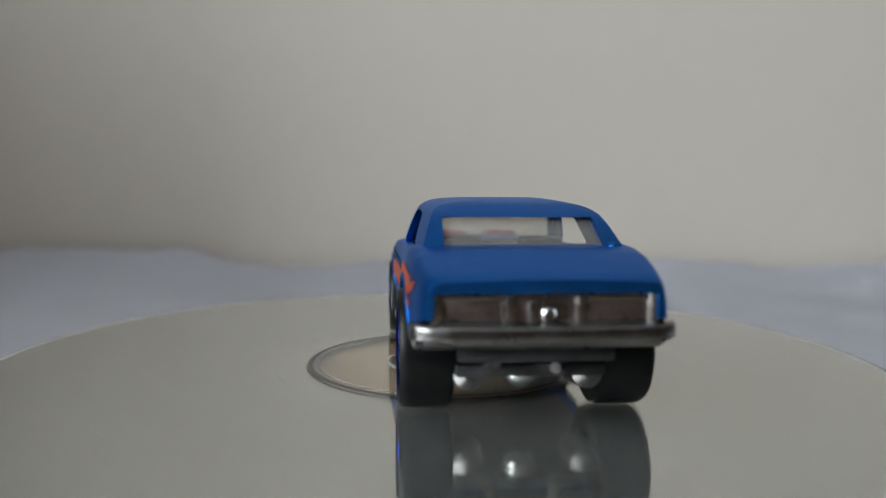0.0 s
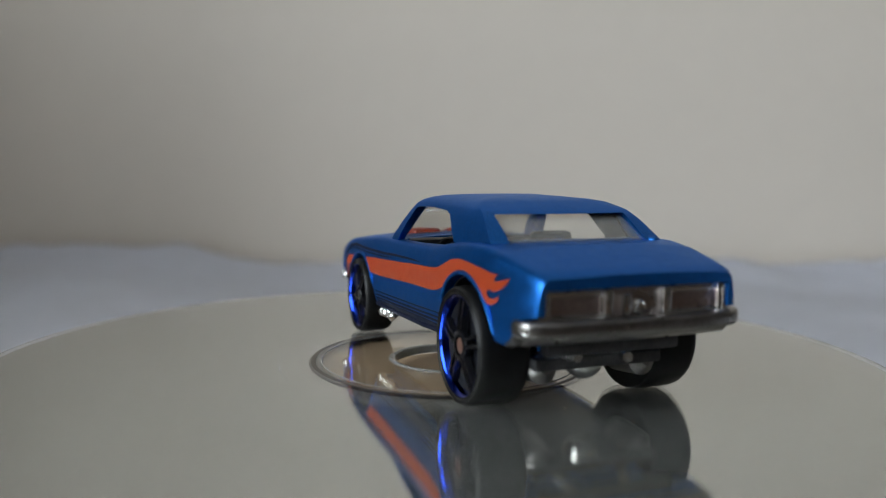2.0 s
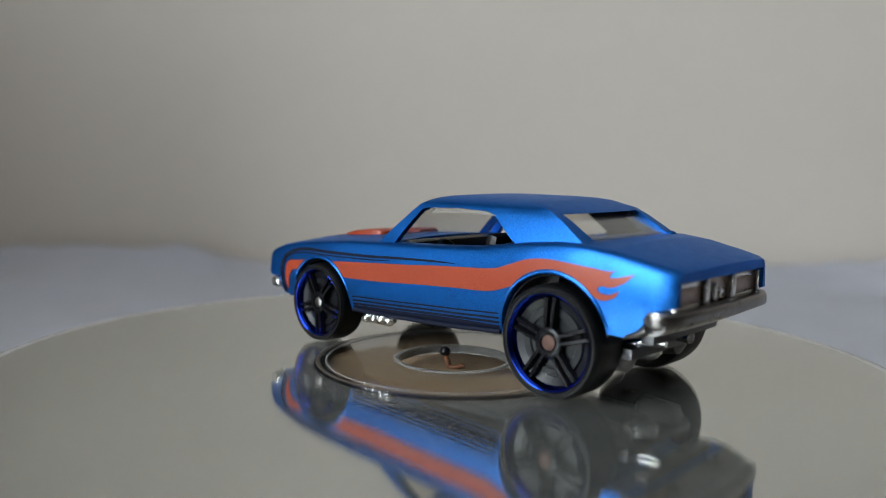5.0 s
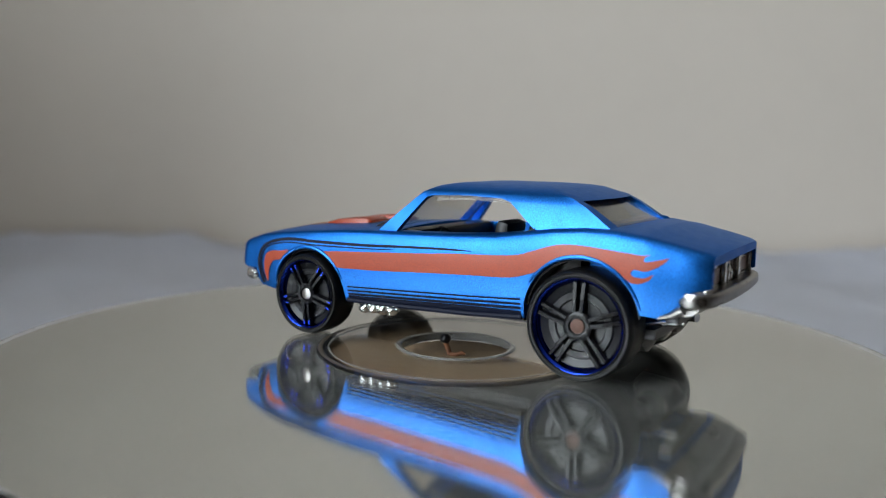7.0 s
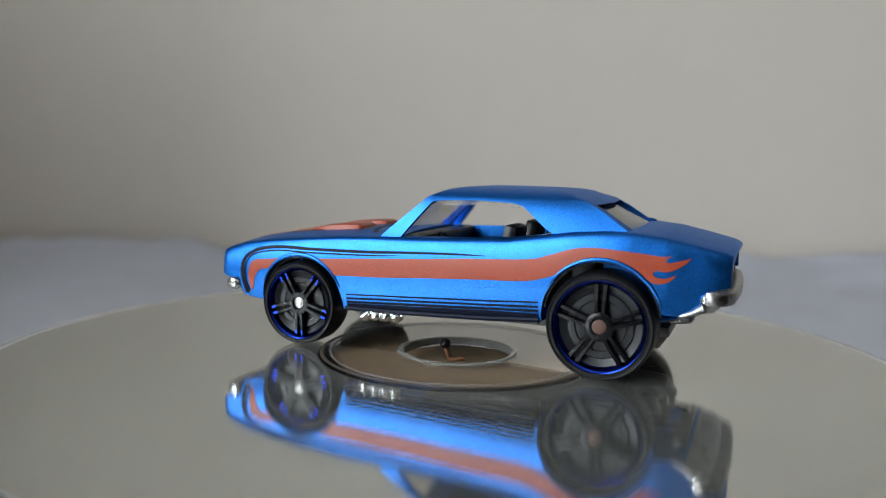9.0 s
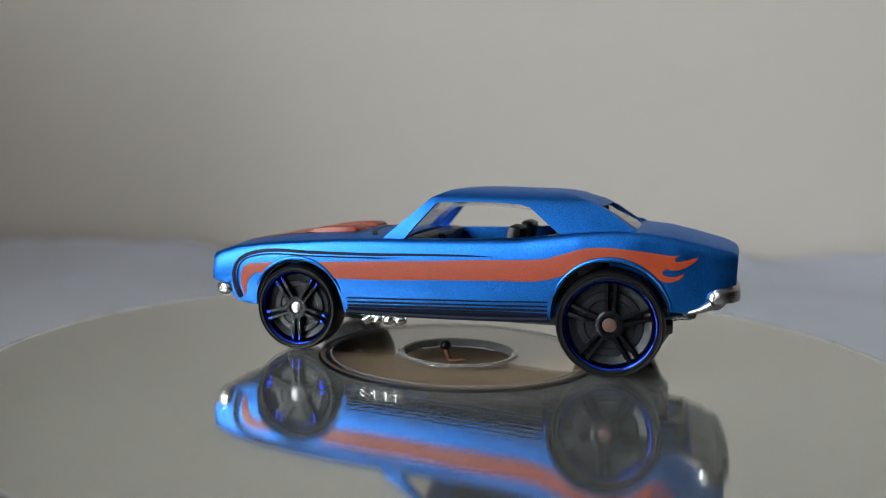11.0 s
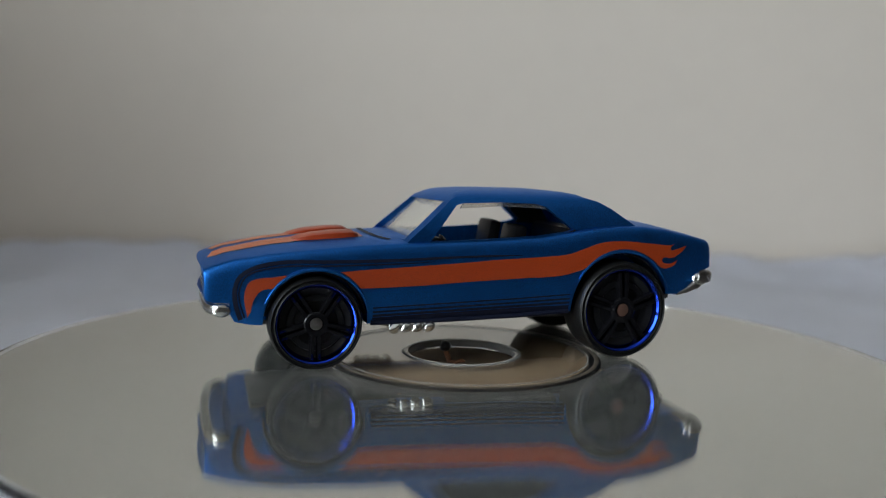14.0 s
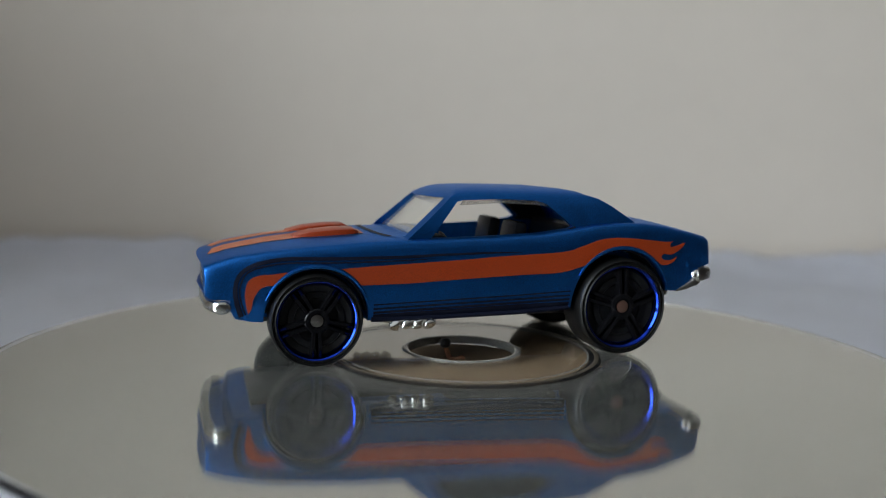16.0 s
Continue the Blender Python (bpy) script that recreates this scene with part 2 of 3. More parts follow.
def compact_disc():
    root = tagged(new("compact_disc"), "silver compact disc lying mirror side up", "disc")
    m, hub = pose(DISC_C[0], DISC_C[1], 0), pose(HUB_C[0], HUB_C[1], 0)
    bm = bmesh.new()
    n = 200
    def ring(radius, z, at):
        return [bm.verts.new(at @ Vector((radius * math.cos(a), radius * math.sin(a), z))) for a in (2 * math.pi * k / n for k in range(n))]
    loops = [ring(7.7, -1.1, hub), ring(7.6, -0.95, hub), ring(7.6, -0.12, hub), ring(7.7, 0, hub), ring(61.2, 0, m), ring(61.4, -0.2, m), ring(61.4, -0.9, m), ring(61.2, -1.1, m)]
    for a, b in zip(loops, loops[1:] + loops[:1]):
        for k in range(n):
            bm.faces.new((a[k], a[(k + 1) % n], b[(k + 1) % n], b[k]))
    part("clear_layer", bm, POLY, root, "clear polycarbonate layer of the disc", False).visible_shadow = False
    part("hub_groove", lathe(bmesh.new(), [(HUB_R - 1.05, -1.12), (HUB_R + 0.55, -1.12), (HUB_R + 0.55, -1.2), (HUB_R - 1.05, -1.2)], hub, 160), GREY_PLASTIC, root, "dark moulded groove round the hub", False)
    part("hole_rim", lathe(bmesh.new(), [(7.55, -0.9), (7.55, 0.05), (7.75, 0.16), (8.2, 0.14), (8.45, 0.02), (7.8, 0.01), (7.75, -0.9)], hub, 96), FROST, root, "frosted raised rim of the centre hole")
    part("stacking_ring", lathe(bmesh.new(), [(HUB_R - 1.3, 0.02), (HUB_R - 1.2, 0.08), (HUB_R - 1.1, 0.08), (HUB_R - 1.0, 0.02)], hub, 160), FROST, root, "frosted raised stacking ring")
    part("hub_edge", lathe(bmesh.new(), [(HUB_R - 0.32, 0.015), (HUB_R - 0.22, 0.05), (HUB_R + 0.20, 0.05), (HUB_R + 0.30, 0.015)], hub, 160), GROOVE, root, "thin brown edge of the clear hub")
    def sheet(name, r0, c0, r1, c1, mat, label):
        """A thin ring between two circles."""
        b = bmesh.new()
        rows = [[b.verts.new(c @ Vector((q * math.cos(a), q * math.sin(a), z))) for a in (2 * math.pi * k / n for k in range(n))]
                for q, c, z in ((r0, c0, -1.13), (r1, c1, -1.13), (r1, c1, -1.2), (r0, c0, -1.2))]
        for u, v in zip(rows, rows[1:] + rows[:1]):
            for k in range(n):
                b.faces.new((u[k], u[(k + 1) % n], v[(k + 1) % n], v[k]))
        return part(name, b, mat, root, label, False)
    sheet("metal_layer", 23.4, hub, 60.5, m, ALU, "mirror-like silver data layer")
    sheet("inner_band", HUB_R + 0.6, hub, 23.35, hub, BAND, "pale silver inner band")
    rnd = random.Random(5)
    dust = bmesh.new()
    for k in range(90):
        a, d, q = rnd.uniform(0, 2 * math.pi), rnd.uniform(9, 58), rnd.uniform(0.04, 0.13)
        sp = Matrix.LocRotScale((DISC_C[0] + d * math.cos(a), DISC_C[1] + d * math.sin(a), 0.02), Euler((0, 0, a)), (q * rnd.uniform(0.7, 2.2), q, q * 0.5))
        bmesh.ops.create_icosphere(dust, subdivisions=1, radius=1, matrix=sp)
    tagged(part("dust", dust, CARD, root, "specks of dust"), kind="stuff")
    return root


disc = compact_disc()


# ---- toy car ----
CAR_O, CAR_TURN = (2.69, 4.673, 0.0), 160.28
BELT = [(34.6, 12.75), (33.4, 13.25), (31.2, 13.95), (27.2, 14.6), (23.5, 15.0), (19, 15.4), (15.5, 15.7), (10, 15.95), (4.4, 16.1), (-3, 16.4), (-9, 16.75),
        (-13.4, 17.4), (-17, 17.95), (-21, 18.3), (-24.7, 18.3), (-28.5, 17.85), (-32.4, 17.05), (-35.2, 16.4), (-35.9, 16.0)]
CROWN = [(34.6, 13.1), (33.4, 13.6), (31.8, 14.3), (27, 15.35), (22, 16.0), (17, 16.35), (13, 16.55), (8, 16.65), (4, 16.6), (-3, 16.8), (-17, 18.0), (-22, 18.35), (-25.7, 18.55),
         (-28.3, 18.5), (-31.7, 17.75), (-35.2, 16.75), (-35.9, 16.4)]
BELLY = [(34.6, 9.3), (34.2, 9.0), (33.7, 8.8), (31.75, 8.7), (31.6, 7.2), (31.1, 6.3), (29.3, 5.9), (27, 5.75), (14.5, 5.65), (8.7, 5.65), (1.3, 5.85), (-6, 6.1), (-13.6, 6.6),
         (-28.5, 8.8), (-30.2, 8.65), (-32.0, 8.95), (-32.75, 10.1), (-33.1, 11.3), (-33.9, 11.95), (-35.3, 12.3), (-35.9, 12.5)]
WIDTH = [(34.6, 12.25), (34.2, 12.4), (32.5, 12.5), (28, 12.8), (21, 12.95), (10, 12.85), (0, 12.85), (-10, 13.0), (-17, 13.2), (-23, 13.2), (-29, 12.9), (-33, 12.45), (-35.2, 12.1), (-35.9, 11.7)]
FLANK = [(0.0, 0.94), (0.10, 0.965), (0.25, 0.99), (0.42, 1.0), (0.6, 1.0), (0.75, 0.99), (0.87, 0.975), (0.95, 0.955), (0.985, 0.935), (1.0, 0.905)]


SILL = [(34.6, 5.9), (29.3, 5.8), (14.5, 5.65), (1.3, 5.85), (-13.6, 6.6), (-30, 7.2), (-35.9, 7.5)]


def bow(x, y):
    """The nose and the tail swell forwards and backwards at the middle."""
    s = 1 - min(1.0, (y / 12.5) ** 2)
    if x > 24:
        return x + 1.0 * s * ((x - 24) / 10.6) ** 2
    if x < -30:
        return x - 0.8 * s * ((-30 - x) / 5.9) ** 2
    return x


def shell():
    xs = sorted({p[0] for tab in (BELT, CROWN, BELLY, WIDTH) for p in tab} | set(np.arange(-30, 31, 1.5).tolist()))
    keep = [xs[0]]
    for x in xs[1:]:
        if x - keep[-1] > 0.12:
            keep.append(x)
    bm = bmesh.new()
    loops = []
    for x in keep:
        zb, zt, zc, w = lerp(BELLY, x), lerp(BELT, x), lerp(CROWN, x), lerp(WIDTH, x)
        low = lerp(SILL, x)
        levels = [zb + s * (zt - zb) for s, f in FLANK]
        half = [(w * lerp(FLANK, (z - low) / (zt - low)), z) for z in levels]
        edge = half[-1][0]
        for k in (0.93, 0.8, 0.6, 0.4, 0.2):
            half.append((edge * k, zt + (zc - zt) * (1 - k ** 2.2) ** 0.9))
        sec = [(0.0, zb)] + half + [(0.0, zc)] + [(-y, z) for y, z in reversed(half)]
        loops.append([bm.verts.new((bow(x, y), y, z)) for y, z in sec])
    n = len(loops[0])
    for a, b in zip(loops, loops[1:]):
        for k in range(n):
            bm.faces.new((a[k], a[(k + 1) % n], b[(k + 1) % n], b[k]))
    bm.faces.new(loops[0])
    bm.faces.new(loops[-1])
    return bm


F_AXLE, R_AXLE = (21.25, 5.95), (-21.25, 6.75)
F_ARCH, R_ARCH = (21.2, 6.05, 6.55), (-21.15, 7.35, 7.4)


def arch_cut(side, cx, cz, r):
    m = pose(cx, side * 8.2, cz, -90 * side)
    return lathe(bmesh.new(), [(r, 0), (r, 9)], m, 56, False)


# roof: (x, half width, z) of the upper edge of the pillars, and the shape of the cabin
def greenhouse():
    """The roof with its pillars, hollowed, with the window openings cut through."""
    def loft(inset, drop):
        bm = bmesh.new()
        rows = [  # x at sill, x at roof, height share
            (9.8, -27.8, 11.55, 15.6), (8.4, -26.0, 11.45, 16.9), (6.2, -23.2, 10.95, 18.8), (4.2, -20.5, 10.3, 20.6), (3.1, -18.6, 9.8, 21.6), (2.0, -16.7, 9.3, 22.1)]
        loops = []
        for xf, xr, w, z in rows:
            xf, xr, w, z = xf - inset * 1.3, xr + inset * 1.6, w - inset, z - (drop if z > 21.5 else 0)
            pts = []
            n = 10
            for k in range(n + 1):
                y = w * (1 - 2 * k / n)
                pts.append((xf + 1.5 * (1 - (y / w) ** 2), y, z))
            for k in range(1, 12):
                x = xf + (xr - xf) * k / 12
                pts.append((x, -w - 0.25 * math.sin(math.pi * k / 12), z))
            for k in range(n + 1):
                y = -w * (1 - 2 * k / n)
                pts.append((xr - 0.9 * (1 - (y / w) ** 2), y, z))
            for k in range(1, 12):
                x = xr + (xf - xr) * k / 12
                pts.append((x, w + 0.25 * math.sin(math.pi * k / 12), z))
            loops.append([bm.verts.new(p) for p in pts])
        m = len(loops[0])
        for a, b in zip(loops, loops[1:]):
            for k in range(m):
                bm.faces.new((a[k], a[(k + 1) % m], b[(k + 1) % m], b[k]))
        bm.faces.new(loops[0])
        # crowned roof skin: shrinking rings
        last = loops[-1]
        cx = (2.0 - 16.7) / 2
        for s, dz in ((0.9, 0.4), (0.75, 0.68), (0.5, 0.88), (0.25, 0.96)):
            ring = [bm.verts.new((cx + (v.co.x - cx) * s, v.co.y * s, v.co.z)) for v in loops[-1]]
            for v in ring:
                v.co.z = 22.1 - drop + dz
            for k in range(m):
                bm.faces.new((last[k], last[(k + 1) % m], ring[(k + 1) % m], ring[k]))
            last = ring
        bm.faces.new(last)
        return bm
    side = prism(bmesh.new(), [(6.5, 15.9), (2.4, 20.9), (1.4, 21.15), (-4, 21.35), (-9, 21.2), (-10.4, 20.8), (-14.2, 17.75), (-12.6, 17.25), (-9.2, 16.65), (-2.4, 16.25), (4, 15.9)], -16, 16)
    front = bmesh.new()
    def wedge(bm, quad, dx):
        a = [bm.verts.new(p) for p in quad]
        b = [bm.verts.new((p[0] + dx, p[1], p[2])) for p in quad]
        bm.faces.new(a)
        bm.faces.new(b[::-1])
        for k in range(4):
            bm.faces.new((a[k], b[k], b[(k + 1) % 4], a[(k + 1) % 4]))
        return bm
    wedge(front, [(6.4, 10.0, 16.3), (6.4, -10.0, 16.3), (1.0, -8.6, 21.35), (1.0, 8.6, 21.35)], 9)
    rear = wedge(bmesh.new(), [(-22.0, 8.9, 17.9), (-22.0, -8.9, 17.9), (-16.4, -8.7, 21.3), (-16.4, 8.7, 21.3)], -9)
    return carved(loft(0, 0), [loft(0.9, 0.75), side, front, rear])


def grid_cut(bm, step):
    """Slices a flat (x, z) sheet into small cells."""
    for axis in (0, 2):
        lo, hi = min(v.co[axis] for v in bm.verts), max(v.co[axis] for v in bm.verts)
        n = int((hi - lo) / step)
        for k in range(1, n + 1):
            p, d = Vector((0, 0, 0)), Vector((0, 0, 0))
            p[axis], d[axis] = lo + k * step, 1
            bmesh.ops.bisect_plane(bm, geom=bm.verts[:] + bm.edges[:] + bm.faces[:], dist=1e-5, plane_co=p, plane_no=d)


def printed(tree, outline, lift=0.05, step=0.45, side=True):
    """A thin print laid on the paint: an (x, z) outline seen from the side, or an (x, y) one from above."""
    bvh, skin = tree
    bm = bmesh.new()
    clean = [q for i, q in enumerate(outline) if (Vector(q) - Vector(outline[i - 1])).length > 1e-3]
    f = bm.faces.new([bm.verts.new((x, 0, z)) for x, z in clean])
    f.normal_update()
    bmesh.ops.triangulate(bm, faces=[f], ngon_method="EAR_CLIP")
    grid_cut(bm, step)
    for v in bm.verts:
        if side:
            hit, no, k, _ = bvh.ray_cast(Vector((v.co.x, 30, v.co.z)), Vector((0, -1, 0)))
        else:
            hit, no, k, _ = bvh.ray_cast(Vector((v.co.x, v.co.z, 40)), Vector((0, 0, -1)))
        if hit is None:
            hit, no, k, _ = bvh.find_nearest(Vector((v.co.x, 12, v.co.z)) if side else Vector((v.co.x, v.co.z, 16)))
        v.co = hit + no * lift
    return bm


def ribbon(path, width):
    """An outline of a line of that width along (x, z) points; the width may taper."""
    pts = [Vector(p) for p in path]
    a, b = [], []
    for i, p in enumerate(pts):
        d = (pts[min(i + 1, len(pts) - 1)] - pts[max(i - 1, 0)]).normalized()
        w = (width[i] if isinstance(width, (list, tuple)) else width) / 2
        a.append(p + Vector((-d.y, d.x)) * w)
        b.append(p - Vector((-d.y, d.x)) * w)
    return [(p.x, p.y) for p in a + b[::-1]]


def smooth_path(pts, n=6):
    """Rounds a line through points."""
    out = []
    p = [Vector(q) for q in pts]
    for i in range(len(p) - 1):
        a, b, c, d = p[max(i - 1, 0)], p[i], p[i + 1], p[min(i + 2, len(p) - 1)]
        for k in range(n):
            t = k / n
            out.append(0.5 * (2 * b + (c - a) * t + (2 * a - 5 * b + 4 * c - d) * t * t + (3 * b - a - 3 * c + d) * t ** 3))
    return [(q.x, q.y) for q in out] + [tuple(p[-1])]


def arc(cx, cz, r, a0, a1, n=14):
    return [(cx + r * math.cos(radians(a0 + (a1 - a0) * k / n)), cz + r * math.sin(radians(a0 + (a1 - a0) * k / n))) for k in range(n + 1)]


def wheel(car, name, axle, side, r, outer, width, turn, hub_mat, label):
    """A toy wheel: the tyre, the blue lip, the dark dish and five double spokes."""
    root = new(name)
    root.parent = car
    root.matrix_local = Matrix.LocRotScale(Vector((axle[0], side * outer, axle[1])) * MM, Euler((radians(-90 * side), 0, 0)), None)
    tagged(root, label)
    o = pose(0, 0, 0)
    w = width
    part("tyre", lathe(bmesh.new(), [(r * 0.858, -0.40), (r * 0.856, 0.0), (r * 0.868, 0.06), (r * 0.88, 0.0), (r * 0.89, -0.10), (r * 0.925, -0.10), (r * 0.937, 0.02), (r * 0.95, 0.04), (r * 0.962, -0.04), (r * 0.99, -0.4), (r, -0.9), (r, -w + 0.9), (r * 0.97, -w + 0.25),
         (r * 0.9, -w), (r * 0.6, -w), (r * 0.6, -w + 0.8), (r * 0.85, -w + 1.2)], o, 64), RUBBER, root)
    part("rim_lip", lathe(bmesh.new(), [(r * 0.864, -0.10), (r * 0.848, -0.03), (r * 0.825, -0.10), (r * 0.79, -0.55), (r * 0.76, -1.1), (r * 0.86, -1.1)], o, 64), RIM_BLUE, root, "shiny blue chrome rim lip")
    part("dish", lathe(bmesh.new(), [(r * 0.76, -1.05), (r * 0.62, -1.4), (r * 0.60, -1.1), (r * 0.48, -1.1), (r * 0.46, -1.3), (r * 0.2, -1.3), (r * 0.2, -1.7), (r * 0.76, -1.7)], o, 48), GREY_PLASTIC, root)
    for k in range(5):
        a = 2 * math.pi * k / 5 + radians(turn)
        spoke = bmesh.new()
        for s in (-1, 1):
            rot = Matrix.Rotation(a, 4, "Z")
            vs = []
            # each spoke is a pair of bars that part a little towards the rim
            for rad, off, wid, h in ((r * 0.17, 0.36, 0.34, -0.15), (r * 0.48, 0.46, 0.36, -0.18), (r * 0.775, 0.52, 0.38, -0.45)):
                for dy in (-wid, wid):
                    for top in (h, h - 0.75):
                        d2 = dy * (0.55 if top == h else 1.0)
                        vs.append(spoke.verts.new(rot @ Vector((rad, s * off * r / 6.3 + d2, top))))
            for q in range(2):
                a4, b4 = vs[q * 4:q * 4 + 4], vs[q * 4 + 4:q * 4 + 8]
                order = (0, 2, 3, 1)
                for i in range(4):
                    i0, i1 = order[i], order[(i + 1) % 4]
                    spoke.faces.new((a4[i0], a4[i1], b4[i1], b4[i0]))
            spoke.faces.new([vs[i] for i in (0, 2, 3, 1)])
            spoke.faces.new([vs[i] for i in (8, 10, 11, 9)])
        bar = part("spoke", spoke, GLOSS_BLACK, root, smooth=False)
        if name == "front_wheel":
            tips = bmesh.new()
            for s in (-1, 1):
                cy = s * 0.49 * r / 6.3
                b = box(bmesh.new(), r * 0.65, r * 0.775, cy - 0.13, cy + 0.13, -0.62, -0.27, 0.05)
                bmesh.ops.rotate(b, cent=(0, 0, 0), matrix=Matrix.Rotation(a, 3, "Z"), verts=b.verts)
                me = bpy.data.meshes.new("tip")
                b.to_mesh(me)
                b.free()
                tips.from_mesh(me)
                bpy.data.meshes.remove(me)
            part("spoke_tip", tips, RIM_BLUE, bar, "blue chrome ends of the spoke")
    part("hub", lathe(bmesh.new(), [(r * 0.27, -0.9), (r * 0.27, -0.25), (r * 0.245, -0.12), (r * 0.165, -0.14), (r * 0.16, -0.45), (0.02, -0.45), (0.02, -0.9)], o, 32), GLOSS_BLACK, root)
    part("axle_end", lathe(bmesh.new(), [(r * 0.135, -0.44), (r * 0.13, -0.3), (r * 0.09, -0.22), (0.02, -0.2), (0.02, -0.44)], o, 24), hub_mat, root)
    return root


def toy_car():
    car = tagged(new("toy_car"), "blue die-cast toy muscle car with orange flame stripes", "toy car")
    # body with wheel wells and cabin taken out
    cuts = [arch_cut(s, *a) for s in (1, -1) for a in (F_ARCH, R_ARCH)]
    cuts.append(box(bmesh.new(), -20.5, 6.4, -10.6, 10.6, 8.6, 30))
    # recess of the tail panel and of the grille
    cuts.append(box(bmesh.new(), -40, -34.6, -10.9, 10.9, 11.6, 15.0))
    cuts.append(box(bmesh.new(), 33.7, 40, -9.8, 9.8, 9.55, 12.2))
    bm = carved(shell(), cuts)
    skin = shell()
    bmesh.ops.recalc_face_normals(skin, faces=skin.faces)
    bmesh.ops.triangulate(skin, faces=skin.faces)
    skin.normal_update()
    skin.faces.ensure_lookup_table()
    tree = (BVHTree.FromBMesh(skin), skin)
    body = part("body", bm, BLUE, car, "satin metallic blue body shell", normals=False)
    part("roof", greenhouse(), BLUE, car, "satin metallic blue roof with pillars", normals=False)

    def on_paint(name, bm, mat, label, side=True):
        """Links a print with the shading normals of the paint below it."""
        bvh, sk = tree
        out = Vector((0, 1, 0)) if side else Vector((0, 0, 1))
        bm.normal_update()
        for f in bm.faces:
            if f.normal.dot(out) < 0:
                f.normal_flip()
        normals = []
        for v in bm.verts:
            at, no, k, _ = bvh.find_nearest(v.co)
            vs = sk.faces[k].verts
            w = poly_3d_calc([q.co for q in vs], at)
            n = sum((q.normal * t for q, t in zip(vs, w)), Vector())
            normals.append(n.normalized() if n.length > 0.1 else no)
        ob = part(name, bm, mat, body, label, normals=False)
        ob.data.normals_split_custom_set_from_vertices(normals)
        return ob

    # side print: the wide stripe that ends in flames
    fx, fz, fr = F_ARCH
    rx, rz, rr = R_ARCH
    top = smooth_path([(29.6, 6.9), (30.0, 9.2), (29.6, 11.0), (28.4, 11.7), (26.6, 11.85), (25.0, 12.1)], 4)
    nose = top + arc(fx, fz, fr + 0.1, 58, 36, 6) + smooth_path([(26.6, 10.5), (28.0, 10.2), (28.9, 9.0), (29.2, 7.6)], 4)
    on_paint("nose_stripe", printed(tree, nose, 0.10), ORANGE, "orange printed stripe round the front wheel arch")
    upper = smooth_path([(19.0, 12.35), (16.1, 12.6), (8.8, 13.05), (1.5, 13.5), (-3, 13.85), (-11.8, 14.4), (-14.75, 15.15), (-17.7, 16.1), (-20.7, 16.35), (-24.4, 16.1), (-27.9, 15.75)], 4)
    flames = (smooth_path([(-27.9, 15.75), (-28.7, 15.75), (-29.4, 15.9)], 3)[1:] + smooth_path([(-29.4, 15.9), (-28.8, 15.5), (-28.8, 15.05), (-29.8, 15.2), (-31.5, 15.65)], 4)[1:]
              + smooth_path([(-31.5, 15.65), (-30.7, 14.85), (-29.6, 14.2), (-28.7, 13.95), (-27.7, 14.05), (-27.25, 13.65), (-27.7, 13.25), (-28.8, 13.2), (-29.9, 13.7)], 4)[1:]
              + smooth_path([(-29.9, 13.7), (-29.35, 12.95), (-28.2, 12.5), (-27.3, 12.55)], 4)[1:])
    under = arc(rx, rz, rr + 0.35, 137, 44, 18)
    bottom = smooth_path([(-15.6, 12.7), (-11.9, 11.65), (-6, 11.35), (1.4, 10.95), (8.8, 10.5), (15.4, 10.32)], 4)
    on_paint("side_stripe", printed(tree, upper + flames + under[1:] + bottom[1:] + arc(fx, fz, fr + 0.12, 139, 111, 6), 0.10), ORANGE, "orange printed side stripe ending in flames")
    for path, w in (([(30.4, 6.6), (31.0, 8.6), (31.1, 10.4), (30.4, 12.0), (28.4, 13.1), (24.8, 13.7), (19, 13.7), (10.3, 13.85), (5.2, 14.1), (-2.2, 14.35), (-6.2, 14.4)], [.6, .6, .55, .5, .5, .45, .42, .38, .32, .25, .05]),
                    ([(29.9, 6.8), (30.5, 8.8), (30.55, 10.4), (29.8, 11.9), (28.1, 12.7), (24.8, 13.2), (19, 13.2), (10.3, 13.4), (6, 13.65)], [.2, .2, .2, .2, .2, .2, .2, .18, .05])):
        sp = smooth_path(path, 4)
        ws = [float(np.interp(i / (len(sp) - 1), np.linspace(0, 1, len(w)), w)) for i in range(len(sp))]
        on_paint("pinstripe", printed(tree, ribbon(sp, ws), 0.085, 0.7), BLACK_PRINT, "thin black printed line")
    for zf, zr, w in ((7.75, 9.05, 0.2), (7.2, 8.45, 0.26), (6.7, 7.9, 0.32), (5.95, 7.0, 1.05)):
        on_paint("sill_line", printed(tree, ribbon([(14.0, zf), (5, zf + 0.37), (-6, zf + 0.86), (-13.4, zr)], w), 0.06, 1.2), BLACK_PRINT, "thin black printed line")

    # black sheets standing in for the shade inside the wheel arches
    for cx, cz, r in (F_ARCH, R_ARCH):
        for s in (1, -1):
            shade_sheet = bmesh.new()
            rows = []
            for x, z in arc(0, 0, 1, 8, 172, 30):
                rows.append([shade_sheet.verts.new((cx + x * q, s * y, cz + z * q)) for q, y in ((r - 0.08, 8.4), (r - 0.08, 12.2), (r - 0.32, 12.2), (r - 0.32, 8.4))])
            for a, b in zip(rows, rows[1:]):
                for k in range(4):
                    shade_sheet.faces.new((a[k], a[(k + 1) % 4], b[(k + 1) % 4], b[k]))
            shade_sheet.faces.new(rows[0])
            shade_sheet.faces.new(rows[-1])
            part("arch_shade", shade_sheet, BLACK, body, "black sheet imitating the shade inside the wheel arch")
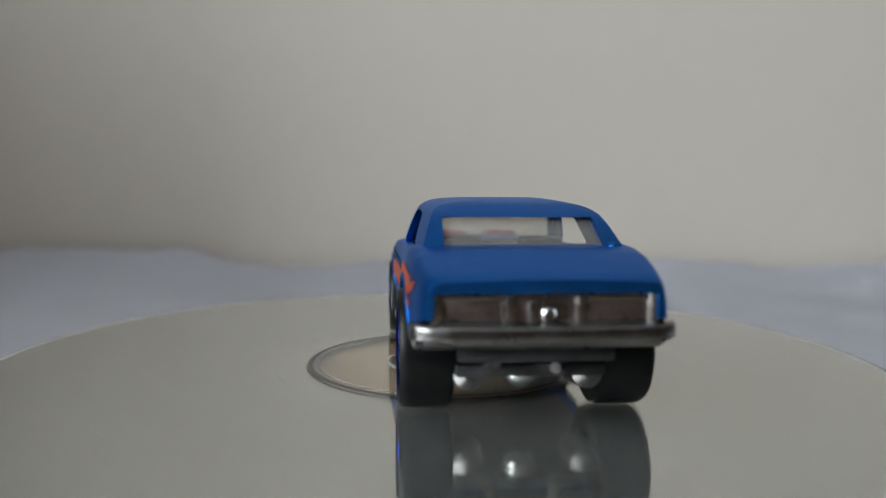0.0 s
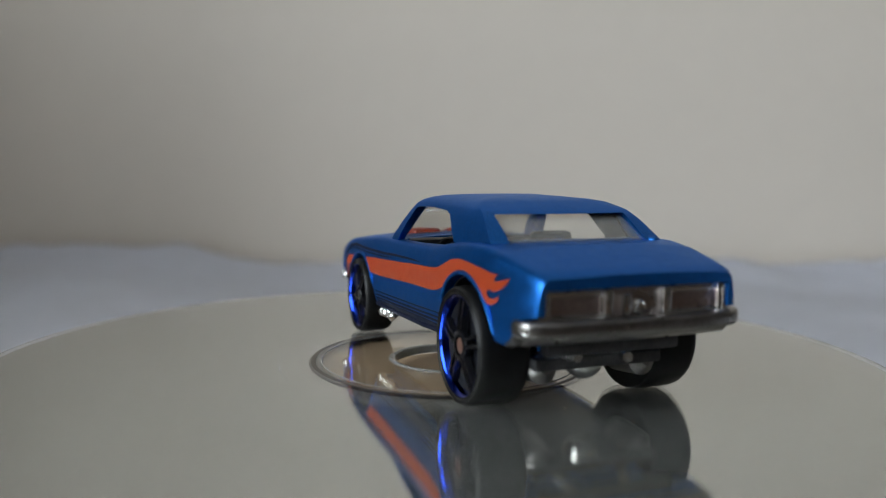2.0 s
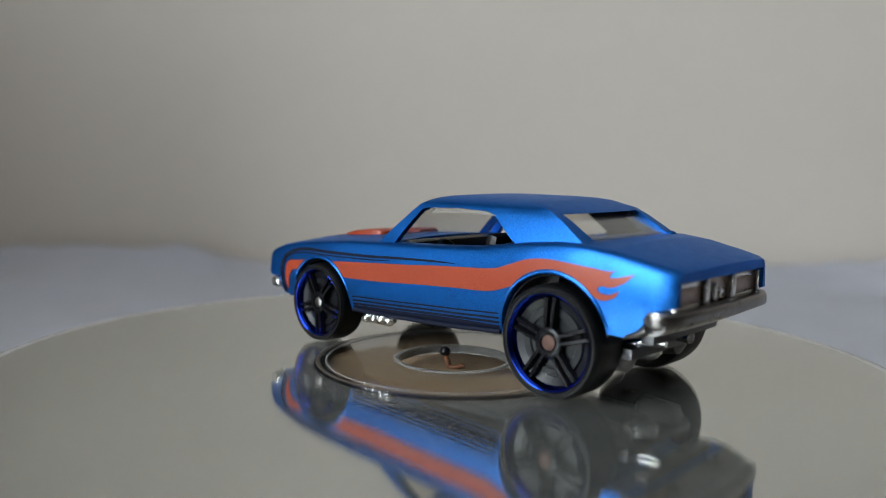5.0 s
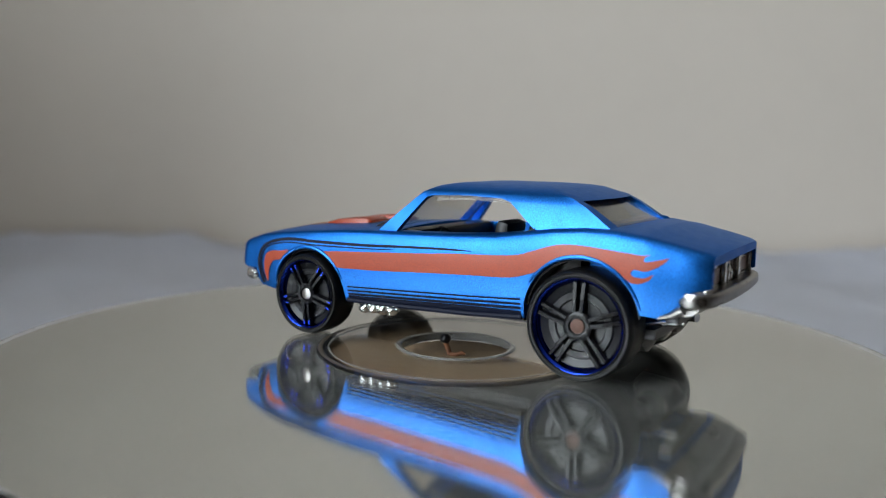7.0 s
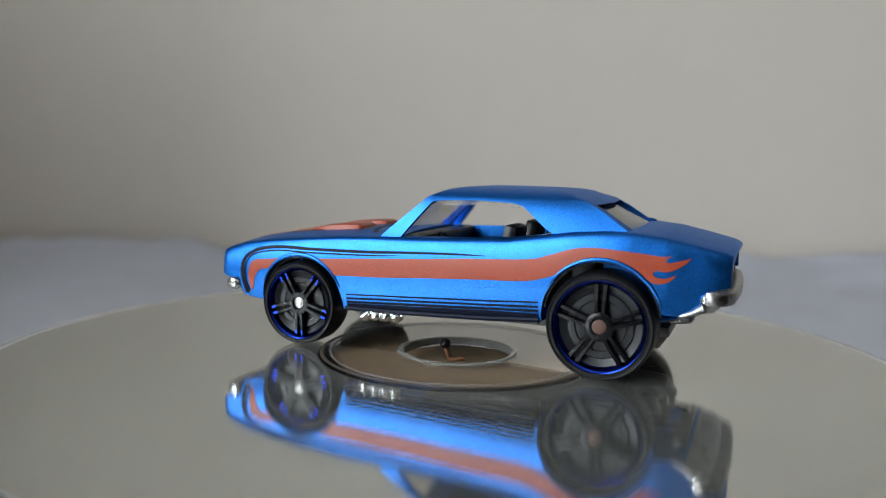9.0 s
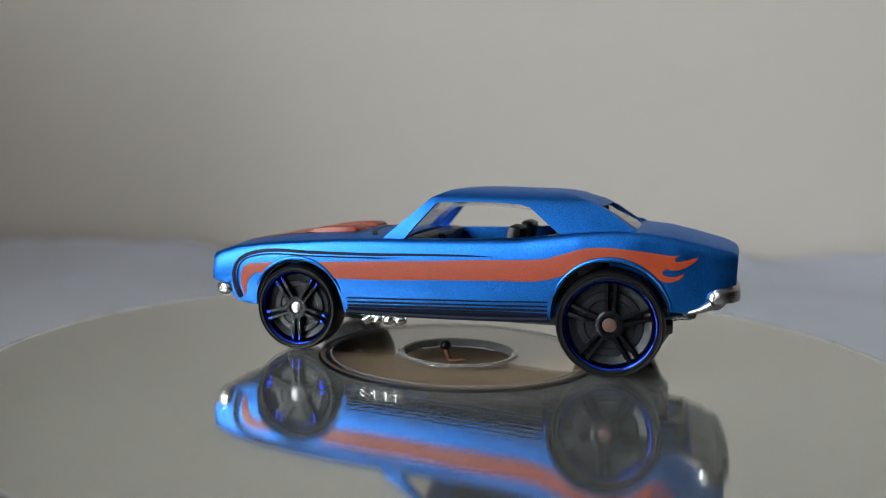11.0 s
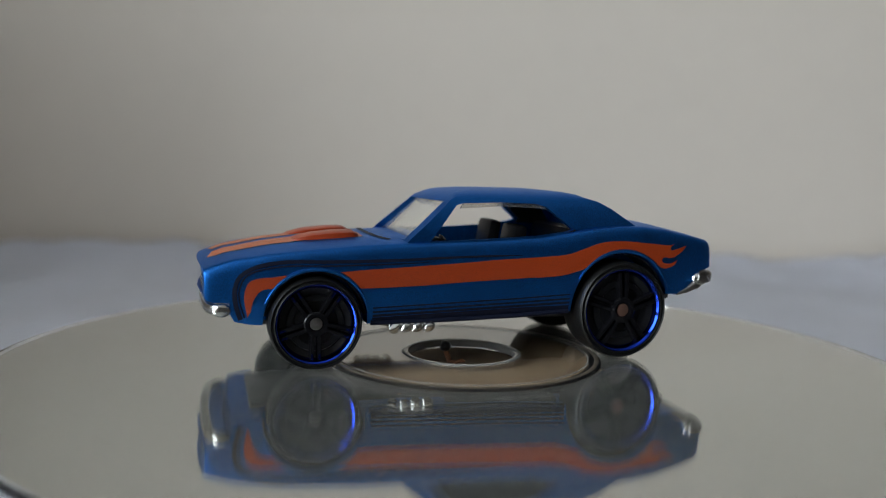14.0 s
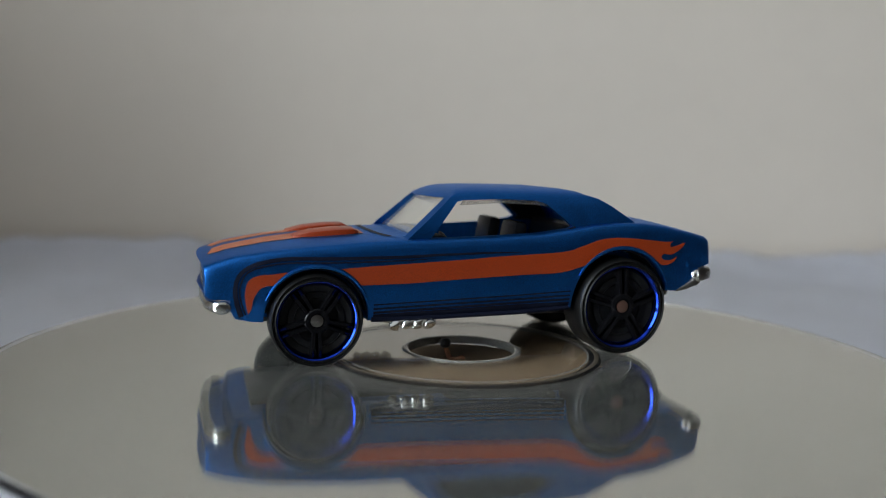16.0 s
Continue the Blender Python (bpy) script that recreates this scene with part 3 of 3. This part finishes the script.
    # dark lower edge of the sills
    for s in (1, -1):
        path = [(x, s * (lerp(WIDTH, x) * 0.945), lerp(BELLY, x) + 0.12) for x in np.linspace(14.2, -13.4, 20).tolist()]
        part("sill_edge", tube(bmesh.new(), path, 0.34, 8), BLACK_PRINT, body, "dark lower edge of the sill")
    # rolled lips of the wheel arches
    for (cx, cz, r), a0, a1 in ((F_ARCH, 22, 158), (R_ARCH, 30, 165)):
        for s in (1, -1):
            path = []
            for x, z in arc(cx, cz, r + 0.22, a0, a1, 26):
                hit = tree[0].ray_cast(Vector((x, 30, z)), Vector((0, -1, 0)))[0]
                if hit is not None:
                    path.append((x, s * (hit.y + 0.02), z))
            n = len(path)
            part("arch_lip", tube(bmesh.new(), path, [0.30 * math.sin(math.pi * (k + 0.6) / (n + 0.2)) ** 0.4 for k in range(n)], 8), BLUE, body, "rolled lip of the wheel arch")

    # bonnet: two printed stripes that run up on to twin scoops
    for s in (1, -1):
        stripe = [(33.6, s * 1.3), (34.3, s * 5.2), (33.2, s * 6.0), (25, s * 6.2), (14.2, s * 6.3), (14.2, s * 1.1), (25, s * 1.1)]
        if s < 0:
            stripe = stripe[::-1]
        on_paint("bonnet_stripe", printed(tree, stripe, 0.06, 1.2, False), PALE, "pale orange printed bonnet stripe", False)
        sc = bmesh.new()
        rows = []
        for x, h, y0, y1 in ((24.0, -0.4, 2.2, 5.2), (23.2, 0.15, 1.8, 5.8), (21.0, 0.5, 1.6, 6.2), (18, 0.62, 1.6, 6.3), (15.6, 0.6, 1.7, 6.2), (14.9, 0.25, 1.8, 6.0), (14.7, -0.4, 1.9, 5.8)):
            base = lerp(CROWN, x)
            prof = [(y0 - 0.15, -0.5), (y0, h * 0.8), (y0 + 0.2, h), ((y0 + y1) / 2, h + 0.05), (y1 - 0.25, h * 0.95), (y1, h * 0.75), (y1 + 0.25, -0.9)]
            rows.append([sc.verts.new((x, s * y, base + z)) for y, z in prof])
        for a, b in zip(rows, rows[1:]):
            for k in range(6):
                sc.faces.new((a[k], a[k + 1], b[k + 1], b[k]))
            sc.faces.new((a[6], a[0], b[0], b[6]))
        sc.faces.new(rows[0])
        sc.faces.new(rows[-1])
        part("bonnet_scoop", sc, ORANGE, body, "raised orange bonnet scoop")

    # the slot is not cut: a flat black line stands for its shade
    gap = smooth_path([(11.2, -9.2), (12.4, -6.5), (12.9, -3), (13.0, 0), (12.9, 3), (12.4, 6.5), (11.2, 9.2)], 4)
    on_paint("cowl_shade_line", printed(tree, ribbon(gap, 0.75), 0.06, 1.0, False), BLACK_PRINT, "flat black line for the shaded gap at the rear of the bonnet", False)

    # chrome tail panel and bumpers
    tail = box(bmesh.new(), -35.0, -34.0, -11.2, 11.2, 11.4, 15.2, 0.2)
    tail_panel = part("tail_panel", tail, TAIL_PANEL, car, "dull chrome panel with tail lights")
    for y0, y1 in ((4.2, 9.9), (-10.2, -4.2)):
        for z0, z1 in ((14.2, 14.75), (11.65, 12.25)):
            part("lamp_frame", box(bmesh.new(), -35.25, -34.9, y0, y1, z0, z1, 0.1), CHROME, tail_panel)
        part("tail_lamp", box(bmesh.new(), -35.15, -34.9, y0 + 0.1, y1 - 0.1, 12.4, 14.05, 0.12), LAMP_RED, tail_panel, "dull reddish chrome tail lamp")
    for y, w in ((10.7, 0.6), (3.5, 0.5), (-3.5, 0.5), (-10.8, 0.35)):
        part("lamp_divider", box(bmesh.new(), -35.7, -34.8, y - w, y + w, 11.7, 14.8, 0.25), CHROME, tail_panel)
    part("fuel_cap", lathe(bmesh.new(), [(0.75, 0), (0.75, 0.3), (0.5, 0.5), (0.2, 0.4)], pose(-35.0, -0.3, 12.8, 0, -90, 0), 24, False), CHROME, tail_panel)
    part("badge", box(bmesh.new(), -35.6, -34.8, 0.8, 1.7, 12.0, 14.2, 0.3), CHROME, tail_panel)

    def bumper(name, rows, mat):
        """A bar with a rounded section that follows the curve of the body: (y, x, z, depth, height)."""
        bm = bmesh.new()
        loops = []
        for y, x, z, d, h in rows:
            loops.append([bm.verts.new((x + d * math.copysign(abs(math.cos(a)) ** 0.55, math.cos(a)), y, z + h * math.copysign(abs(math.sin(a)) ** 0.55, math.sin(a))))
                          for a in (2 * math.pi * (k + 0.5) / 16 for k in range(16))])
        for a, b in zip(loops, loops[1:]):
            for k in range(16):
                bm.faces.new((a[k], a[(k + 1) % 16], b[(k + 1) % 16], b[k]))
        bm.faces.new(loops[0])
        bm.faces.new(loops[-1])
        return part(name, bm, mat, car, "chrome bumper bar")
    ys = [-13.2, -13.0, -12.4, -11, -8, -4, 0, 4, 8, 11, 12.4, 13.0, 13.2]
    def at_rear(y):
        e = max(0.0, (abs(y) - 11.2) / 2.0)
        return (y, -35.4 - 0.7 * (1 - (y / 13) ** 2) + 1.4 * e ** 2, 11.15, 0.55 if abs(y) > 13.1 else 1.0, 0.5 if abs(y) > 13.1 else 0.85)
    rear = bumper("rear_bumper", [at_rear(y) for y in ys], TAIL)
    valance = bmesh.new()
    loops = []
    for y in (-11.9, -11.4, -8, -4, 0, 4, 8, 11.4, 11.9):
        c = 0.7 * (1 - (y / 13) ** 2)
        loops.append([valance.verts.new((x, y, z)) for x, z in ((-34.9 - c, 10.5), (-34.7 - c, 9.9), (-34.0 - c, 9.3), (-31.5, 8.9), (-31.5, 10.5))])
    for a, b in zip(loops, loops[1:]):
        for k in range(5):
            valance.faces.new((a[k], a[(k + 1) % 5], b[(k + 1) % 5], b[k]))
    valance.faces.new(loops[0])
    valance.faces.new(loops[-1])
    part("rear_valance", valance, TAIL, car, "chrome lower rear valance")
    for s in (1, -1):
        b = bmesh.new()
        bmesh.ops.create_uvsphere(b, u_segments=20, v_segments=12, radius=1, matrix=Matrix.LocRotScale((-34.0, s * 12.35, 10.9), None, (1.4, 0.75, 0.95)))
        part("bumper_end", b, CHROME, rear, "shiny rounded bumper end")
        tip = tube(bmesh.new(), [(-30.4, s * 12.2, 8.7), (-31.9, s * 12.3, 9.2), (-33.2, s * 12.3, 10.0)], [0.2, 0.4, 0.65])
        part("bumper_bracket", tip, TAIL, rear)
    def at_front(y):
        e = max(0.0, (abs(y) - 10.8) / 2.2)
        return (y, 33.7 + 0.9 * (1 - (y / 13) ** 2) - 1.2 * e ** 2, 7.9, 0.4 if abs(y) > 12.9 else 0.7, 0.4 if abs(y) > 12.9 else 0.65)
    fb = bumper("front_bumper", [at_front(y * 0.985) for y in ys], CHROME)
    for s in (1, -1):
        b = bmesh.new()
        bmesh.ops.create_uvsphere(b, u_segments=20, v_segments=12, radius=1, matrix=Matrix.LocRotScale((32.7, s * 12.3, 7.8), None, (1.2, 0.7, 0.85)))
        part("bumper_end", b, CHROME, fb, "shiny rounded bumper end")
    grille = box(bmesh.new(), 33.0, 34.0, -10.0, 10.0, 9.4, 12.4)
    gp = part("grille", grille, BLACK, car, "dark grille with silver bars")
    for z in (9.85, 10.4, 10.95, 11.5, 12.0):
        bar = bmesh.new()
        loops = []
        for y in (-9.75, -7, -3.5, 0, 3.5, 7, 9.75):
            x = 34.2 + 0.7 * (1 - (y / 10.6) ** 2)
            loops.append([bar.verts.new((x + dx, y, z + dz)) for dx, dz in ((-0.3, -0.16), (0.2, -0.16), (0.2, 0.16), (-0.3, 0.16))])
        for a, b in zip(loops, loops[1:]):
            for k in range(4):
                bar.faces.new((a[k], a[(k + 1) % 4], b[(k + 1) % 4], b[k]))
        bar.faces.new(loops[0])
        bar.faces.new(loops[-1])
        part("grille_bar", bar, CHROME, gp)

    # wheels
    for s in (1, -1):
        wheel(car, "front_wheel", F_AXLE, s, 5.9, 13.45, 4.7, 90 if s > 0 else -90, TAIL, "black wheel with a blue rim lip")
        wheel(car, "rear_wheel", R_AXLE, s, 6.75, 13.75, 5.9, -90 if s > 0 else 90, COPPER, "larger black wheel with a blue rim lip")

    # chassis, pipes and underside
    ch = box(bmesh.new(), -29, 29, -8.0, 8.0, 5.0, 6.4, 0.4)
    box(ch, -13.0, 14.0, -10.9, 10.9, 5.8, 6.9, 0.3)
    chassis = part("chassis", ch, UNDER, car, "dark dull metal chassis plate")
    for s in (1, -1):
        pipes = bmesh.new()
        for k in range(4):
            x = 6.4 + 1.55 * k
            bmesh.ops.create_uvsphere(pipes, u_segments=14, v_segments=10, radius=1, matrix=Matrix.LocRotScale((x, s * 12.4, 5.05), Euler((0, 0.5, 0)), (0.86, 0.66, 0.62)))
            tube(pipes, [(x - 0.3, s * 11.8, 5.7), (x, s * 12.3, 5.2)], 0.45, 8)
        for v in pipes.verts:
            v.co += 0.26 * noise.noise_vector(v.co * 1.3)
        tube(pipes, [(5.6, s * 12.1, 5.3), (10, s * 12.1, 5.3), (12.6, s * 11.8, 5.7), (14.4, s * 11, 6.2)], 0.42)
        part("side_pipe", pipes, CHROME, chassis, "chrome exhaust header with four lobes")
        part("muffler", tube(bmesh.new(), [(-22, s * 6.2, 4.6), (-23, s * 6.2, 4.6), (-27.5, s * 6.4, 5.0), (-28.4, s * 6.4, 5.2)], [0.5, 1.8, 1.7, 0.6], 18), TAIL, chassis)
    diff = bmesh.new()
    bmesh.ops.create_uvsphere(diff, u_segments=20, v_segments=14, radius=1, matrix=Matrix.LocRotScale((-26.5, 0.8, 5.4), None, (2.4, 2.2, 2.1)))
    part("differential", diff, CHROME, chassis)
    part("axle", tube(bmesh.new(), [(-21.25, -12, 6.75), (-21.25, 12, 6.75)], 0.6), UNDER, chassis)
    part("axle", tube(bmesh.new(), [(21.25, -12, 6.1), (21.25, 12, 6.1)], 0.6), UNDER, chassis)
    for s in (1, -1):
        hanger = tube(bmesh.new(), [(-25.0, s * 6.1, 8.0), (-25.8, s * 6.0, 7.0), (-26.2, s * 5.9, 5.4), (-26.0, s * 5.8, 4.1)], [0.6, 0.8, 0.75, 0.5], 16)
        part("exhaust_tip", hanger, CHROME, chassis, "chrome exhaust tip turned down")
    part("cross_member", box(bmesh.new(), -31.8, -30.0, -8.2, 8.2, 7.2, 8.7, 0.5), UNDER, chassis)
    part("tail_pipe", tube(bmesh.new(), [(-24, -6.2, 5.0), (-27, -4.6, 6.0), (-29.5, -2.6, 6.4), (-31.2, -2.0, 6.5)], 0.6), CHROME, chassis)
    part("tail_pipe", tube(bmesh.new(), [(-24, 6.2, 5.0), (-27, 5.2, 6.3), (-29.5, 4.4, 6.9), (-31.2, 4.2, 7.0)], 0.6), CHROME, chassis)

    # cabin
    inner = part("interior", box(bmesh.new(), -20.3, 6.2, -10.5, 10.5, 8.7, 9.4), BLACK, car, "black plastic interior")
    for s in (1, -1):
        seat = box(bmesh.new(), -6.6, 0.0, s * 5.2 - 3.4, s * 5.2 + 3.4, 9.4, 12.4, 0.8)
        back = bmesh.new()
        box(back, -7.6, -5.6, s * 5.2 - 2.9, s * 5.2 + 2.9, 10.0, 18.2, 0.8)
        bmesh.ops.rotate(back, cent=(-6.6, 0, 10), matrix=Matrix.Rotation(radians(-10), 3, "Y"), verts=back.verts)
        part("seat_cushion", seat, BLACK, inner)
        part("seat_back", back, BLACK, inner)
    rb = box(bmesh.new(), -19.5, -13.2, -9.8, 9.8, 9.4, 12.6, 0.8)
    box(rb, -20.0, -16.6, -9.8, 9.8, 10, 17.6, 0.8)
    part("rear_bench", rb, BLACK, inner)
    part("dashboard", box(bmesh.new(), 3.4, 6.3, -10.3, 10.3, 11, 16.4, 0.7), BLACK, inner)
    steer = lathe(bmesh.new(), [(1.9, -0.2), (2.2, 0), (1.9, 0.2), (1.6, 0)], pose(2.2, 5.2, 14.6, 0, -65, 0), 24)
    part("steering_wheel", steer, BLACK, inner)

    knob = bmesh.new()
    bmesh.ops.create_uvsphere(knob, u_segments=16, v_segments=10, radius=1, matrix=Matrix.LocRotScale((-23.6, -9.9, 18.35), None, (1.1, 0.7, 0.45)))
    part("window_tab", knob, BLUE, car, "small raised tab beside the rear window")
    # a black tube draws the shade of the recess under each side window
    for s in (1, -1):
        line = smooth_path([(6.7, 15.78), (2.4, 15.86), (-2.4, 16.12), (-9.2, 16.55), (-12.6, 17.12), (-14.4, 17.72)], 4)
        recess_line = tube(bmesh.new(), [(x, s * (11.62 - 0.12 * abs(x + 4) / 10), z) for x, z in line], 0.13, 8)
        part("window_shade_line", recess_line, BLACK, car, "thin black line imitating the shaded recess under the side window")
    # black plates imitate the unlit inside of the rear pillars
    for s in (1, -1):
        shade_plate = bmesh.new()
        rim = [(-10.9, 8.95, 20.9), (-14.4, 9.75, 17.9), (-14.0, 10.0, 17.2), (-20.0, 10.0, 17.2), (-17.0, 9.0, 20.9)]
        a = [shade_plate.verts.new((x, s * y, z)) for x, y, z in rim]
        b = [shade_plate.verts.new((x, s * (y - 0.3), z)) for x, y, z in rim]
        shade_plate.faces.new(a)
        shade_plate.faces.new(b[::-1])
        for k in range(5):
            shade_plate.faces.new((a[k], b[k], b[(k + 1) % 5], a[(k + 1) % 5]))
        part("pillar_shade", shade_plate, BLACK, inner, smooth=False)
    # black sheet in place of the shade under the roof skin
    part("roof_shade", box(bmesh.new(), -15.5, 0.8, -8.4, 8.4, 21.25, 21.5, 0.1), BLACK, inner)

    # clear glazing moulded as one piece behind the openings
    def pane(name, quad, sag, th, label):
        bm = bmesh.new()
        n = 8
        (x0, w0, z0), (x1, w1, z1) = quad
        grid = []
        for i in range(n + 1):
            a = i / n
            x, w, z = x0 + (x1 - x0) * a, w0 + (w1 - w0) * a, z0 + (z1 - z0) * a
            grid.append([bm.verts.new((x + sag * (1 - (2 * k / n - 1) ** 2), w * (1 - 2 * k / n), z)) for k in range(n + 1)])
        for a, b in zip(grid, grid[1:]):
            for k in range(n):
                bm.faces.new((a[k], a[k + 1], b[k + 1], b[k]))
        bmesh.ops.recalc_face_normals(bm, faces=bm.faces)
        bmesh.ops.solidify(bm, geom=bm.faces[:], thickness=th)
        ob = part(name, bm, HAZE, car, label)
        ob.visible_shadow = False
        return ob
    pane("windscreen", ((8.0, 10.4, 16.2), (2.4, 8.9, 21.7)), 1.2, 0.35, "clear plastic windscreen")
    pane("rear_window", ((-25.2, 9.7, 17.6), (-17.8, 8.9, 21.5)), -0.7, 0.35, "clear plastic rear window")
    for s in (1, -1):
        band = bmesh.new()
        prism(band, [(1.6, 20.4), (0.8, 21.5), (-9.5, 21.5), (-11.0, 20.4), (-9, 20.6), (-4, 20.75)], s * 8.9, s * 9.25)
        ob = part("side_glazing", band, FROST, car, "edge of the clear plastic glazing")
        ob.visible_shadow = False
    return car


car = toy_car()


def motions():
    """The disc turns by hand, a little out of true, and carries the car."""
    a, b = 0.0069, -0.0123
    lean = Euler((-b, a, 0)).to_matrix().to_4x4()
    seat = pose(CAR_O[0] * MM, CAR_O[1] * MM, CAR_O[2] * MM, 0, 0, CAR_TURN)
    turns = [(t, pose(0, 0, 0, 0, 0, deg) @ lean) for t, deg in SPIN]
    walk(disc, turns)
    walk(car, [(t, m @ seat) for t, m in turns])


motions()
